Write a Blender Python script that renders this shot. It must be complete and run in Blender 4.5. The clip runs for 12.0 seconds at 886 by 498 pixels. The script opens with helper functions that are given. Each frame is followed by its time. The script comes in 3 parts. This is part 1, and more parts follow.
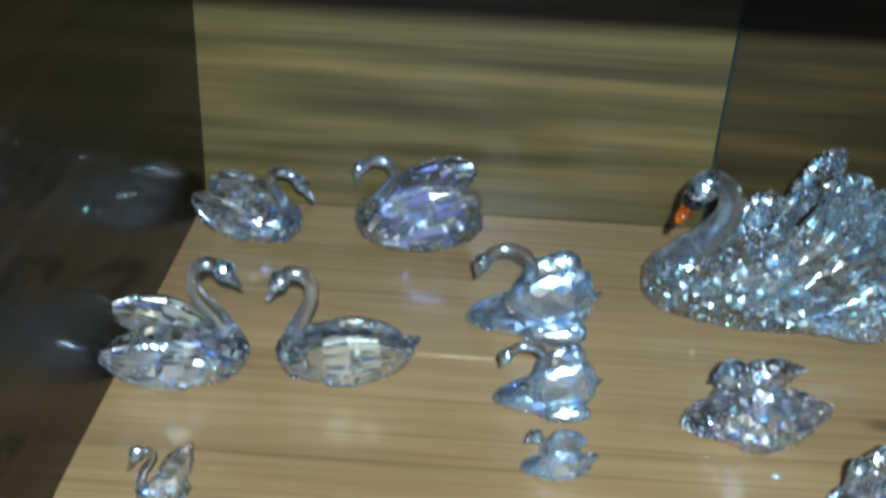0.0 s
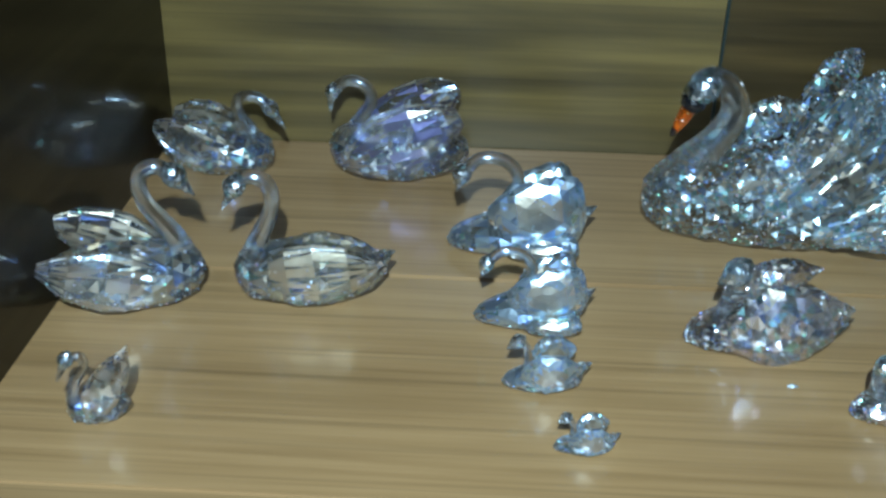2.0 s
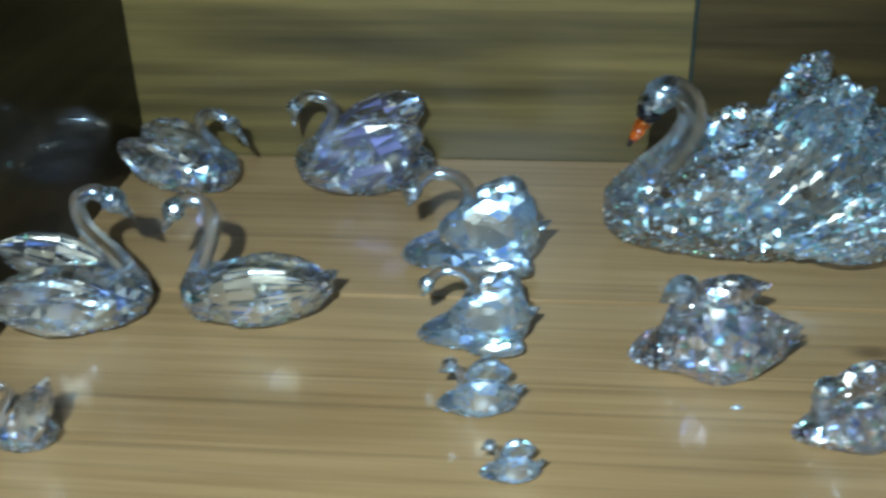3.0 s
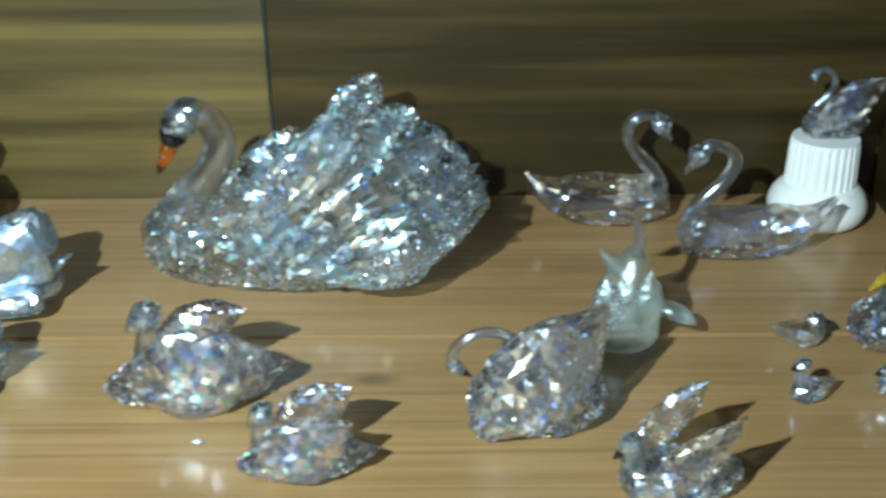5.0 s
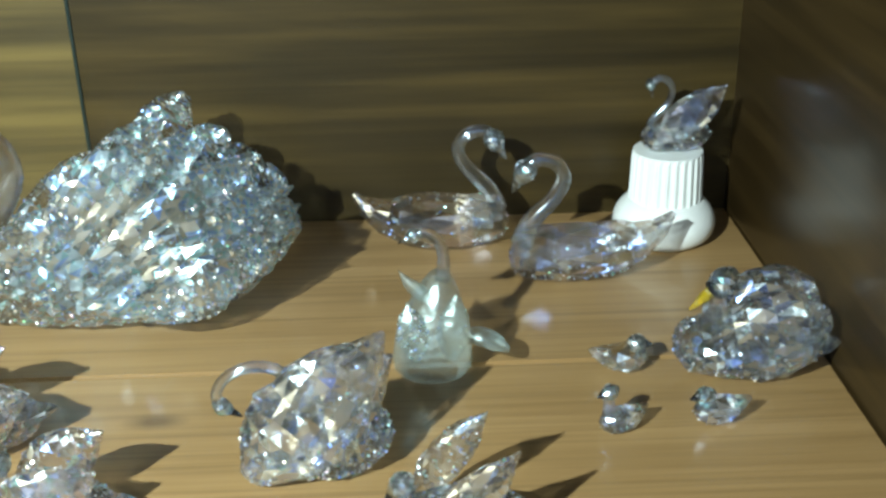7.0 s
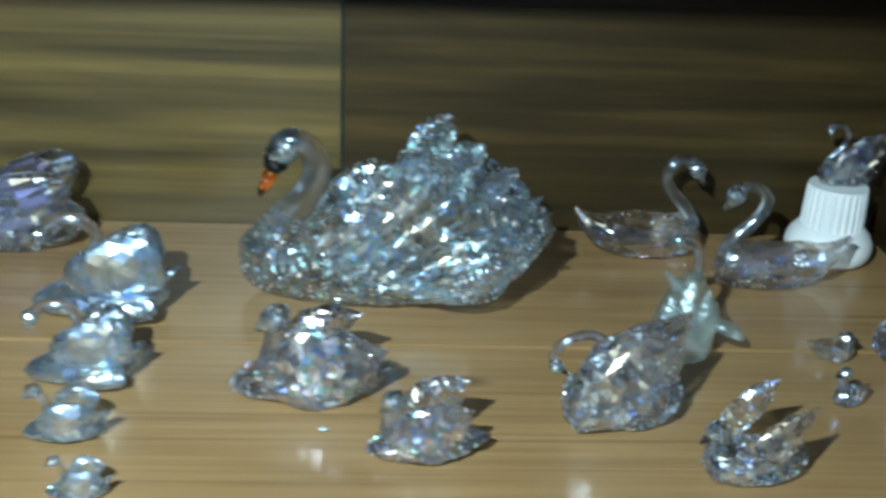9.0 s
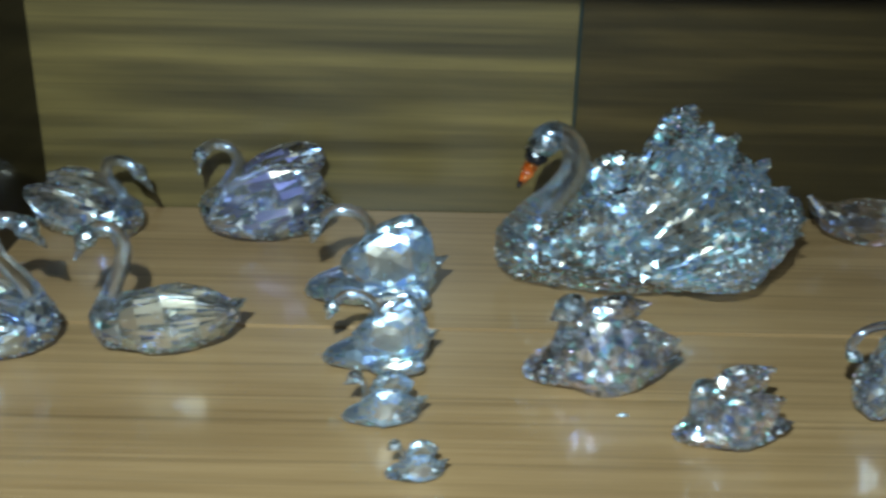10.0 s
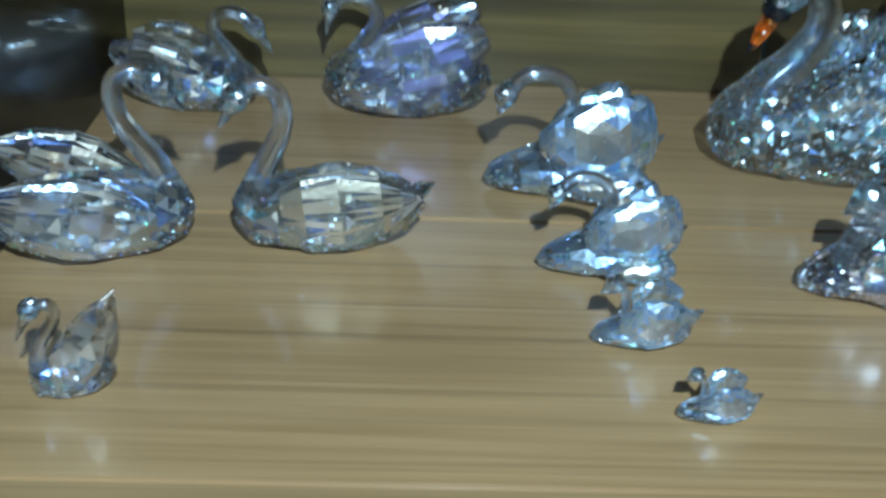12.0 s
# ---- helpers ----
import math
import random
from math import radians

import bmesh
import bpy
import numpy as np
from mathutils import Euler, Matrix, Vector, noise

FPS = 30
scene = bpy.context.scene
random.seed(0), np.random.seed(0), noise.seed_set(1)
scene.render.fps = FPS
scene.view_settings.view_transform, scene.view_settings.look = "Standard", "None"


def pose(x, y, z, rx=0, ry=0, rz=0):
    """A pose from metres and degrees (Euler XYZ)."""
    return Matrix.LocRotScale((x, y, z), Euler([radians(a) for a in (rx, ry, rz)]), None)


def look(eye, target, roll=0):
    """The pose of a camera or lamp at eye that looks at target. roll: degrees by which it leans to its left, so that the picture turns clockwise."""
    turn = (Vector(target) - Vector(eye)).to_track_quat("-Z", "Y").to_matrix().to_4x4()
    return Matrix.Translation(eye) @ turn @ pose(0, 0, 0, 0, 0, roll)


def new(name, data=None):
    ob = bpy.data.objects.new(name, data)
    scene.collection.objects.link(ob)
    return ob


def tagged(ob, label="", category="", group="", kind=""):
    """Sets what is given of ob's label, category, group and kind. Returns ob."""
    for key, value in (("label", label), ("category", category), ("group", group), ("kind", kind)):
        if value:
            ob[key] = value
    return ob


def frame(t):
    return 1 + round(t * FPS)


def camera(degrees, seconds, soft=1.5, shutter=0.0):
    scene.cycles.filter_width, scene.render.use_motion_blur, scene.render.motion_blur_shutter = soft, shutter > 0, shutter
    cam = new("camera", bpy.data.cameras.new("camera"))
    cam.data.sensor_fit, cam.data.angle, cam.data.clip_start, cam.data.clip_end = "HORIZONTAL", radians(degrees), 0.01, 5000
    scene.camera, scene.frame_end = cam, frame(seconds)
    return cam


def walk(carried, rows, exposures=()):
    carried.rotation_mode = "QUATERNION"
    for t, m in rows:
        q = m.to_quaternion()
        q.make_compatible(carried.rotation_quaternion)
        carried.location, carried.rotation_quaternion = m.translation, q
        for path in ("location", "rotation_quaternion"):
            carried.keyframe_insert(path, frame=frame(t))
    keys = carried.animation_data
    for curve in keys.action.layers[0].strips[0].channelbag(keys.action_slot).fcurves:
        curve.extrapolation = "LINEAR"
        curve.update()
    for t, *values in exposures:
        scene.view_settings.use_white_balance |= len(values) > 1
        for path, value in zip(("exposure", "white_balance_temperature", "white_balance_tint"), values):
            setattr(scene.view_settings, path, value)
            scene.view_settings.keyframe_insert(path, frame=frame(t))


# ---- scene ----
cam = camera(42.9, 12.0, soft=2.7, shutter=0.5)
PATH = [
    (0.0, (0.057, -0.215, 0.354), (0.031, 1.485, -0.7), 3.2),
    (0.5, (0.07, -0.223, 0.313), (0.022, 1.484, -0.727), 1.7),
    (1, (0.079, -0.221, 0.298), (0.005, 1.497, -0.723), -0.7),
    (1.5, (0.075, -0.221, 0.282), (0.017, 1.523, -0.694), 0.7),
    (2, (0.082, -0.202, 0.273), (0.009, 1.535, -0.714), 1.2),
    (2.5, (0.095, -0.191, 0.272), (-0.021, 1.534, -0.733), 0.3),
    (3, (0.134, -0.186, 0.279), (-0.052, 1.538, -0.719), -1.6),
    (3.5, (0.188, -0.178, 0.271), (0.026, 1.556, -0.712), -2.0),
    (3.7, (0.21, -0.18, 0.277), (0.037, 1.546, -0.719), -2.4),
    (5.5, (0.324, -0.146, 0.23), (0.355, 1.66, -0.628), -0.6),
    (6, (0.347, -0.134, 0.225), (0.39, 1.672, -0.634), -1.0),
    (6.5, (0.37, -0.132, 0.226), (0.399, 1.678, -0.623), -1.9),
    (8.5, (0.285, -0.178, 0.233), (0.439, 1.651, -0.56), 2.3),
    (9, (0.23, -0.22, 0.251), (0.346, 1.616, -0.533), 2.6),
    (9.5, (0.198, -0.233, 0.269), (0.175, 1.583, -0.569), -0.5),
    (10, (0.128, -0.23, 0.26), (0.145, 1.593, -0.564), 1.3),
    (10.5, (0.103, -0.241, 0.266), (0.071, 1.58, -0.56), 0.2),
    (11, (0.067, -0.232, 0.272), (0.101, 1.57, -0.595), 1.4),
    (11.5, (0.037, -0.194, 0.219), (0.116, 1.618, -0.623), 4.9),
    (12, (0.026, -0.131, 0.196), (0.124, 1.622, -0.763), 3.3),
]
EXPOSURES = [(0.0, 0.0, 5600, 15), (1.0, -0.28, 5600, 12), (2.0, -0.2, 5600, 10), (3.5, -0.13, 5650, 10), (5.5, 0.42, 6800, 10), (6.5, 0.6, 7000, 10), (8.5, 0.15, 6450, 10),
             (9.5, -0.2, 5850, 10), (10.5, -0.28, 6050, 10), (11.0, -0.26, 6150, 10), (11.5, -0.1, 5700, 10), (12.0, -0.26, 5250, 10)]
walk(cam, [(t, look(eye, target, roll)) for t, eye, target, roll in PATH], EXPOSURES)

# ---- world and light ----
world = bpy.data.worlds.new("dusk")
world.use_nodes = True
world.node_tree.nodes["Background"].inputs[0].default_value = (0.46, 0.64, 1.0, 1)
world.node_tree.nodes["Background"].inputs[1].default_value = 0.3
scene.world = world

torch = bpy.data.lights.new("torch", "AREA")
torch.shape, torch.size, torch.energy, torch.color = "DISK", 0.016, 9.4, (0.75, 0.95, 1.0)
torch_ob = new("torch", torch)
torch_ob.matrix_world = look((0.075, -0.30, 0.44), (0.13, 0.27, 0.0))
# added bluish fill lamp in an unseen opening of the added room, behind the camera
RX0, RX1, RY0, RY1, RZ0, RZ1 = -1.7, 2.1, -2.2, 0.46, -1.1, 1.4
WX0, WX1, WZ0, WZ1 = -0.8, 1.2, -0.1, 1.2
fill_lamp = bpy.data.lights.new("added_fill_lamp", "AREA")
fill_lamp.shape, fill_lamp.size, fill_lamp.size_y, fill_lamp.energy, fill_lamp.color = "RECTANGLE", WX1 - WX0 - 0.04, WZ1 - WZ0 - 0.04, 2.2, (0.46, 0.64, 1.0)
fill_lamp_ob = new("added_fill_lamp", fill_lamp)
fill_lamp_ob.matrix_world = look(((WX0 + WX1) / 2, RY0 - 0.02, (WZ0 + WZ1) / 2), ((WX0 + WX1) / 2, 0.0, (WZ0 + WZ1) / 2))


# ---- materials ----
def nodes_of(name):
    mat = bpy.data.materials.new(name)
    mat.use_nodes = True
    nt = mat.node_tree
    return mat, nt, nt.nodes["Principled BSDF"]


def wood(name, dark, mid, light, rough=0.35, coat=0.6, coat_rough=0.08, grain=1.0, shift=0.0, spec=0.4, knot=None, along=0, wavy=0.8, lines=0.0):
    """Lacquered wood, grain along x: broad figure, fine streaks, bump."""
    mat, nt, bsdf = nodes_of(name)
    co = nt.nodes.new("ShaderNodeTexCoord")
    mp = nt.nodes.new("ShaderNodeMapping")
    mp.inputs["Location"].default_value = (shift, shift * 1.7, shift * 0.6)
    mp.inputs["Scale"].default_value = [(2.2 if i == along else 26) * grain for i in range(3)]
    nt.links.new(co.outputs["Object"], mp.inputs[0])
    broad = nt.nodes.new("ShaderNodeTexNoise")
    broad.inputs["Scale"].default_value, broad.inputs["Detail"].default_value = 1.3, 4
    broad.inputs["Distortion"].default_value = wavy
    nt.links.new(mp.outputs[0], broad.inputs["Vector"])
    mp2 = nt.nodes.new("ShaderNodeMapping")
    mp2.inputs["Scale"].default_value = [(7 if i == along else 210) * grain for i in range(3)]
    nt.links.new(co.outputs["Object"], mp2.inputs[0])
    fine = nt.nodes.new("ShaderNodeTexNoise")
    fine.inputs["Scale"].default_value, fine.inputs["Detail"].default_value = 1.0, 5
    nt.links.new(mp2.outputs[0], fine.inputs["Vector"])
    mix = nt.nodes.new("ShaderNodeMath")
    mix.operation = "MULTIPLY_ADD"
    mix.inputs[1].default_value = 0.6
    nt.links.new(fine.outputs[0], mix.inputs[0])
    calm = nt.nodes.new("ShaderNodeMath")
    calm.operation = "MULTIPLY_ADD"
    calm.inputs[1].default_value, calm.inputs[2].default_value = 0.6, 0.2
    nt.links.new(broad.outputs[0], calm.inputs[0])
    nt.links.new(calm.outputs[0], mix.inputs[2])
    ramp = nt.nodes.new("ShaderNodeValToRGB")
    ramp.color_ramp.elements[0].position, ramp.color_ramp.elements[0].color = 0.60, (*dark, 1)
    ramp.color_ramp.elements[1].position, ramp.color_ramp.elements[1].color = 0.97, (*light, 1)
    e = ramp.color_ramp.elements.new(0.77)
    e.color = (*mid, 1)
    nt.links.new(mix.outputs[0], ramp.inputs[0])
    colour = ramp.outputs[0]
    if lines:
        # thin dark pores along the grain
        mp3 = nt.nodes.new("ShaderNodeMapping")
        mp3.inputs["Location"].default_value = (shift, shift, shift)
        mp3.inputs["Scale"].default_value = [1.9 if i == along else 230 for i in range(3)]
        nt.links.new(co.outputs["Object"], mp3.inputs[0])
        pores = nt.nodes.new("ShaderNodeTexNoise")
        pores.inputs["Scale"].default_value, pores.inputs["Detail"].default_value, pores.inputs["Distortion"].default_value = 1.0, 3, 1.2
        nt.links.new(mp3.outputs[0], pores.inputs["Vector"])
        thin = nt.nodes.new("ShaderNodeMapRange")
        thin.inputs["From Min"].default_value, thin.inputs["From Max"].default_value = 0.54, 0.68
        thin.inputs["To Max"].default_value = lines
        nt.links.new(pores.outputs[0], thin.inputs["Value"])
        darker = nt.nodes.new("ShaderNodeMixRGB")
        darker.inputs[2].default_value = (*[c * 0.35 for c in dark], 1)
        nt.links.new(thin.outputs[0], darker.inputs[0])
        nt.links.new(colour, darker.inputs[1])
        colour = darker.outputs[0]
    if knot:
        # a small dark knot in the board
        away = nt.nodes.new("ShaderNodeVectorMath")
        away.operation = "SUBTRACT"
        away.inputs[1].default_value = (*knot, 0)
        nt.links.new(co.outputs["Object"], away.inputs[0])
        flat = nt.nodes.new("ShaderNodeVectorMath")
        flat.operation = "MULTIPLY"
        flat.inputs[1].default_value = (90, 190, 0)
        nt.links.new(away.outputs[0], flat.inputs[0])
        size = nt.nodes.new("ShaderNodeVectorMath")
        size.operation = "LENGTH"
        nt.links.new(flat.outputs[0], size.inputs[0])
        fade = nt.nodes.new("ShaderNodeMapRange")
        fade.inputs["From Min"].default_value, fade.inputs["From Max"].default_value = 0.3, 1.2
        fade.inputs["To Min"].default_value, fade.inputs["To Max"].default_value = 0.75, 0.0
        nt.links.new(size.outputs["Value"], fade.inputs["Value"])
        mixc = nt.nodes.new("ShaderNodeMixRGB")
        mixc.inputs[2].default_value = (0.09, 0.05, 0.02, 1)
        nt.links.new(fade.outputs[0], mixc.inputs[0])
        nt.links.new(colour, mixc.inputs[1])
        colour = mixc.outputs[0]
    nt.links.new(colour, bsdf.inputs["Base Color"])
    bsdf.inputs["Specular IOR Level"].default_value = spec
    bump = nt.nodes.new("ShaderNodeBump")
    bump.inputs["Strength"].default_value, bump.inputs["Distance"].default_value = 0.25, 0.0006
    nt.links.new(mix.outputs[0], bump.inputs["Height"])
    nt.links.new(bump.outputs[0], bsdf.inputs["Normal"])
    bsdf.inputs["Roughness"].default_value = rough
    bsdf.inputs["Coat Weight"].default_value = coat
    bsdf.inputs["Coat Roughness"].default_value = coat_rough
    return mat


def crystal(name, tint, rough=0.0, milk=0.0, ior=1.6, clear=0.0, glint=0.28, glint_ior=1.9):
    """Cut lead crystal: clear glass with polished facets that glint, a little milkiness,
    and an even share of plain transparency (clear) that imitates light passing through and lightens shadows."""
    mat, nt, bsdf = nodes_of(name)
    bsdf.inputs["Base Color"].default_value = (*tint, 1)
    bsdf.inputs["Transmission Weight"].default_value = 1.0 - milk
    bsdf.inputs["Roughness"].default_value = rough
    bsdf.inputs["IOR"].default_value = ior
    bsdf.inputs["Coat Weight"].default_value = 1.0 if glint else 0.0
    bsdf.inputs["Coat Roughness"].default_value = glint
    bsdf.inputs["Coat IOR"].default_value = glint_ior
    if clear:
        out = nt.nodes["Material Output"]
        tr = nt.nodes.new("ShaderNodeBsdfTransparent")
        mx = nt.nodes.new("ShaderNodeMixShader")
        mx.inputs[0].default_value = clear
        nt.links.new(bsdf.outputs[0], mx.inputs[1])
        nt.links.new(tr.outputs[0], mx.inputs[2])
        nt.links.new(mx.outputs[0], out.inputs["Surface"])
    return mat


def plain(name, colour, rough=0.4, coat=0.0):
    mat, nt, bsdf = nodes_of(name)
    co = nt.nodes.new("ShaderNodeTexCoord")
    noise_tex = nt.nodes.new("ShaderNodeTexNoise")
    noise_tex.inputs["Scale"].default_value, noise_tex.inputs["Detail"].default_value = 90, 6
    nt.links.new(co.outputs["Object"], noise_tex.inputs["Vector"])
    ramp = nt.nodes.new("ShaderNodeValToRGB")
    ramp.color_ramp.elements[0].color = (*[c * 0.85 for c in colour], 1)
    ramp.color_ramp.elements[1].color = (*[min(1, c * 1.08) for c in colour], 1)
    nt.links.new(noise_tex.outputs[0], ramp.inputs[0])
    nt.links.new(ramp.outputs[0], bsdf.inputs["Base Color"])
    bsdf.inputs["Roughness"].default_value = rough
    bsdf.inputs["Coat Weight"].default_value = coat
    return mat


WOOD_FLOOR = wood("honey_wood", (0.218, 0.127, 0.049), (0.282, 0.168, 0.068), (0.350, 0.215, 0.092), 0.42, 0.45, 0.16, lines=0.26, knot=(0.271, 0.218))
WOOD_FLOOR_B = wood("honey_wood_b", (0.218, 0.127, 0.049), (0.282, 0.168, 0.068), (0.350, 0.215, 0.092), 0.42, 0.45, 0.16, lines=0.26, shift=3.1)
WOOD_BACK = wood("olive_wood", (0.043, 0.0295, 0.0088), (0.085, 0.0585, 0.0168), (0.163, 0.112, 0.032), 0.42, 0.3, 0.25, 0.38, 5.3, wavy=3.6, lines=0.22)
# right panel: its brown is darkened further where less torch light arrives
WOOD_BACK_B = wood("brown_wood_dim", (0.017, 0.0112, 0.0033), (0.034, 0.022, 0.0062), (0.072, 0.0455, 0.0125), 0.42, 0.2, 0.25, 0.38, 9.7, spec=0.25, wavy=3.6, lines=0.22)
# similar dark sides; the right is coloured lighter for the nearer torch
WOOD_SIDE_DIM = wood("side_wood_dim", (0.006, 0.004, 0.0016), (0.012, 0.008, 0.003), (0.022, 0.015, 0.006), 0.3, 0.26, 0.03, 0.6, 2.2, spec=0.1, along=1)
WOOD_SIDE = wood("side_wood_lit", (0.014, 0.0085, 0.003), (0.028, 0.0165, 0.0056), (0.05, 0.030, 0.010), 0.35, 0.2, 0.12, 0.6, 7.2, spec=0.2, along=1)


def glint(name, colour, rough):
    """A coloured mirror facet that stands in for a sparkle of light in clear crystal."""
    mat, nt, bsdf = nodes_of(name)
    bsdf.inputs["Base Color"].default_value = (*colour, 1)
    bsdf.inputs["Metallic"].default_value = 1.0
    bsdf.inputs["Roughness"].default_value = rough
    return mat


SILVER = glint("silver_sparkle", (0.82, 0.92, 1.0), 0.5)
SPARK = glint("white_sparkle", (1.0, 1.0, 1.0), 0.36)
AZURE = glint("azure_sparkle", (0.28, 0.45, 1.0), 0.45)
TEAL = glint("teal_sparkle", (0.55, 0.92, 0.92), 0.45)
GOLD = glint("gold_sparkle", (1.0, 0.84, 0.62), 0.45)
PINK = glint("pink_sparkle", (1.0, 0.72, 0.86), 0.45)
GREEN = glint("green_sparkle", (0.45, 1.0, 0.62), 0.42)


def gem(name, tint, sheen, share, rough=0.4, milk=0.0, clear=0.25, cut=420, relief=0.22):
    """One kind of polished facet: clear refracting crystal under a coloured sheen that imitates light returned from
    inside.
    """
    mat = crystal(name, tint, milk=milk, glint=0, clear=clear)
    nt = mat.node_tree
    out = nt.nodes["Material Output"]
    inner = out.inputs["Surface"].links[0].from_socket
    gloss = nt.nodes.new("ShaderNodeBsdfAnisotropic")
    gloss.inputs["Color"].default_value = (*sheen, 1)
    gloss.inputs["Roughness"].default_value = rough
    if relief:
        # finer cuts inside each facet
        co = nt.nodes.new("ShaderNodeTexCoord")
        cells = nt.nodes.new("ShaderNodeTexVoronoi")
        cells.inputs["Scale"].default_value = cut
        nt.links.new(co.outputs["Object"], cells.inputs["Vector"])
        bump = nt.nodes.new("ShaderNodeBump")
        bump.inputs["Strength"].default_value, bump.inputs["Distance"].default_value = relief, 0.22 / cut
        nt.links.new(cells.outputs["Distance"], bump.inputs["Height"])
        for n in (nt.nodes["Principled BSDF"], gloss):
            nt.links.new(bump.outputs[0], n.inputs["Normal"])
    mx = nt.nodes.new("ShaderNodeMixShader")
    mx.inputs[0].default_value = share
    nt.links.new(inner, mx.inputs[1])
    nt.links.new(gloss.outputs[0], mx.inputs[2])
    nt.links.new(mx.outputs[0], out.inputs["Surface"])
    return mat


# sheen colours imitate torch flashes and lit wood refracted in clear crystal
ICE, WATER = (0.72, 0.88, 1.0), (0.97, 0.99, 1.0)
CREAM = (1.0, 0.87, 0.66)
CUT_A = gem("crystal_facet_clear", WATER, ICE, 0.06, 0.16, 0.0, 0.54)
CUT_R = gem("crystal_facet_deep", WATER, ICE, 0.04, 0.14, 0.0, 0.0)
CUT_B = gem("crystal_white_sheen", WATER, (0.80, 0.93, 1.0), 0.62, 0.23)
CUT_C = gem("crystal_blue_sheen", WATER, (0.36, 0.52, 1.0), 0.50, 0.25)
CUT_D = gem("crystal_warm_sheen", WATER, CREAM, 0.36, 0.36, 0.0, 0.5)
CUT_G = gem("crystal_gold_sheen", WATER, (1.0, 0.88, 0.62), 0.55, 0.42, 0.0, 0.3)
CUT_E = gem("crystal_teal_sheen", WATER, (0.5, 0.95, 0.95), 0.55, 0.25)
CUT_W = gem("crystal_table_sheen", WATER, CREAM, 0.40, 0.4, 0.0, 0.35)
CUT_V = gem("crystal_violet_sheen", WATER, (0.50, 0.50, 1.0), 0.36, 0.36)
# flank centres: tints painted for the wood and reflections seen through the crystal
TABLE_VIOLET = (CUT_V, CUT_A)
TABLE_DEEP = (CUT_D, CUT_R)
TABLE_CLEAR, TABLE_GOLD, TABLE_COOL = (CUT_D, CUT_A), (CUT_R, CUT_G), (CUT_W, CUT_D)
CLEAR = (CUT_A, ((CUT_B, 0.24), (CUT_C, 0.14), (CUT_D, 0.12), (CUT_E, 0.04), (SPARK, 0.03), (CUT_R, 0.12)))
CLEAR_WING = (CUT_A, ((CUT_B, 0.16), (CUT_C, 0.08), (CUT_D, 0.18), (SPARK, 0.02), (CUT_R, 0.16)))
AQUA = (0.90, 0.97, 1.0)
ROW_A = gem("bluish_facet_clear", AQUA, ICE, 0.14, 0.26, 0.02, 0.25)
ROW_B = gem("bluish_facet_white", AQUA, ICE, 0.62, 0.32, 0.06, 0.15)
ROW_C = gem("bluish_facet_blue", AQUA, (0.46, 0.64, 1.0), 0.60, 0.34, 0.06, 0.15)
BLUE = (ROW_A, ((ROW_B, 0.40), (ROW_C, 0.20), (CUT_E, 0.06), (CUT_W, 0.12), (SPARK, 0.02)))
PAVE_A = gem("pave_facet_clear", WATER, ICE, 0.02, 0.3, 0.0, 0.66, 560, 0.25)
PAVE_B = gem("pave_white_sheen", WATER, (0.74, 0.92, 1.0), 0.40, 0.34, 0.0, 0.4, 560, 0.25)
PAVE_C = gem("pave_blue_sheen", WATER, (0.34, 0.54, 1.0), 0.42, 0.36, 0.0, 0.4, 560, 0.25)
PAVE_D = gem("pave_warm_sheen", WATER, CREAM, 0.34, 0.36, 0.0, 0.4, 560, 0.25)
PAVE_E = gem("pave_teal_sheen", WATER, (0.5, 0.95, 0.95), 0.3, 0.36, 0.0, 0.4, 560, 0.25)
PAVE = (PAVE_A, ((PAVE_B, 0.17), (PAVE_C, 0.07), (PAVE_E, 0.08), (PAVE_D, 0.10)))
GLASS = gem("smooth_glass", (0.97, 0.98, 1.0), ICE, 0.13, 0.14, 0.0, 0.25, relief=0.0)
GLASS_FROST = gem("frosted_glass", (0.88, 0.97, 0.95), (0.75, 0.95, 0.95), 0.17, 0.42, 0.03, 0.58, cut=260, relief=0.45)
FROST = (GLASS_FROST, ())
BLUSH = (1.0, 0.97, 0.96)
ROSE_A = gem("rose_facet_clear", BLUSH, ICE, 0.05, 0.18, 0.0, 0.34)
ROSE_B = gem("rose_facet_white", BLUSH, (1.0, 0.93, 0.97), 0.55, 0.25)
ROSE = (ROSE_A, ((ROSE_B, 0.24), (CUT_C, 0.08), (CUT_D, 0.10), (CUT_E, 0.06), (SPARK, 0.025)))
SMOOTH = (CUT_A, ((CUT_B, 0.08), (CUT_C, 0.09), (ROSE_B, 0.16), (CUT_D, 0.08)))
HEAD_GLASS = (GLASS, ((CUT_B, 0.40), (CUT_E, 0.08), (SPARK, 0.07)))
JET = plain("jet_black", (0.008, 0.008, 0.01), 0.12, 0.5)
AMBER = gem("amber_crystal", (1.0, 0.22, 0.012), (1.0, 0.38, 0.04), 0.20, 0.3, 0.07, 0.2)
YELLOW = crystal("yellow_crystal", (1.0, 0.72, 0.05), milk=0.25, glint=0.15)
WHITE = plain("white_plastic", (0.76, 0.79, 0.77), 0.4)
GLASS_EDGE = plain("glass_edge_green", (0.014, 0.026, 0.022), 0.3, 0.2)


# ---- mesh helpers ----
facet_rng = random.Random(5)
OCTA = ((1, 0, 0), (-1, 0, 0), (0, 1, 0), (0, -1, 0), (0, 0, 1), (0, 0, -1))
OCTA_FACES = ((0, 2, 4), (2, 1, 4), (1, 3, 4), (3, 0, 4), (2, 0, 5), (1, 2, 5), (3, 1, 5), (0, 3, 5))


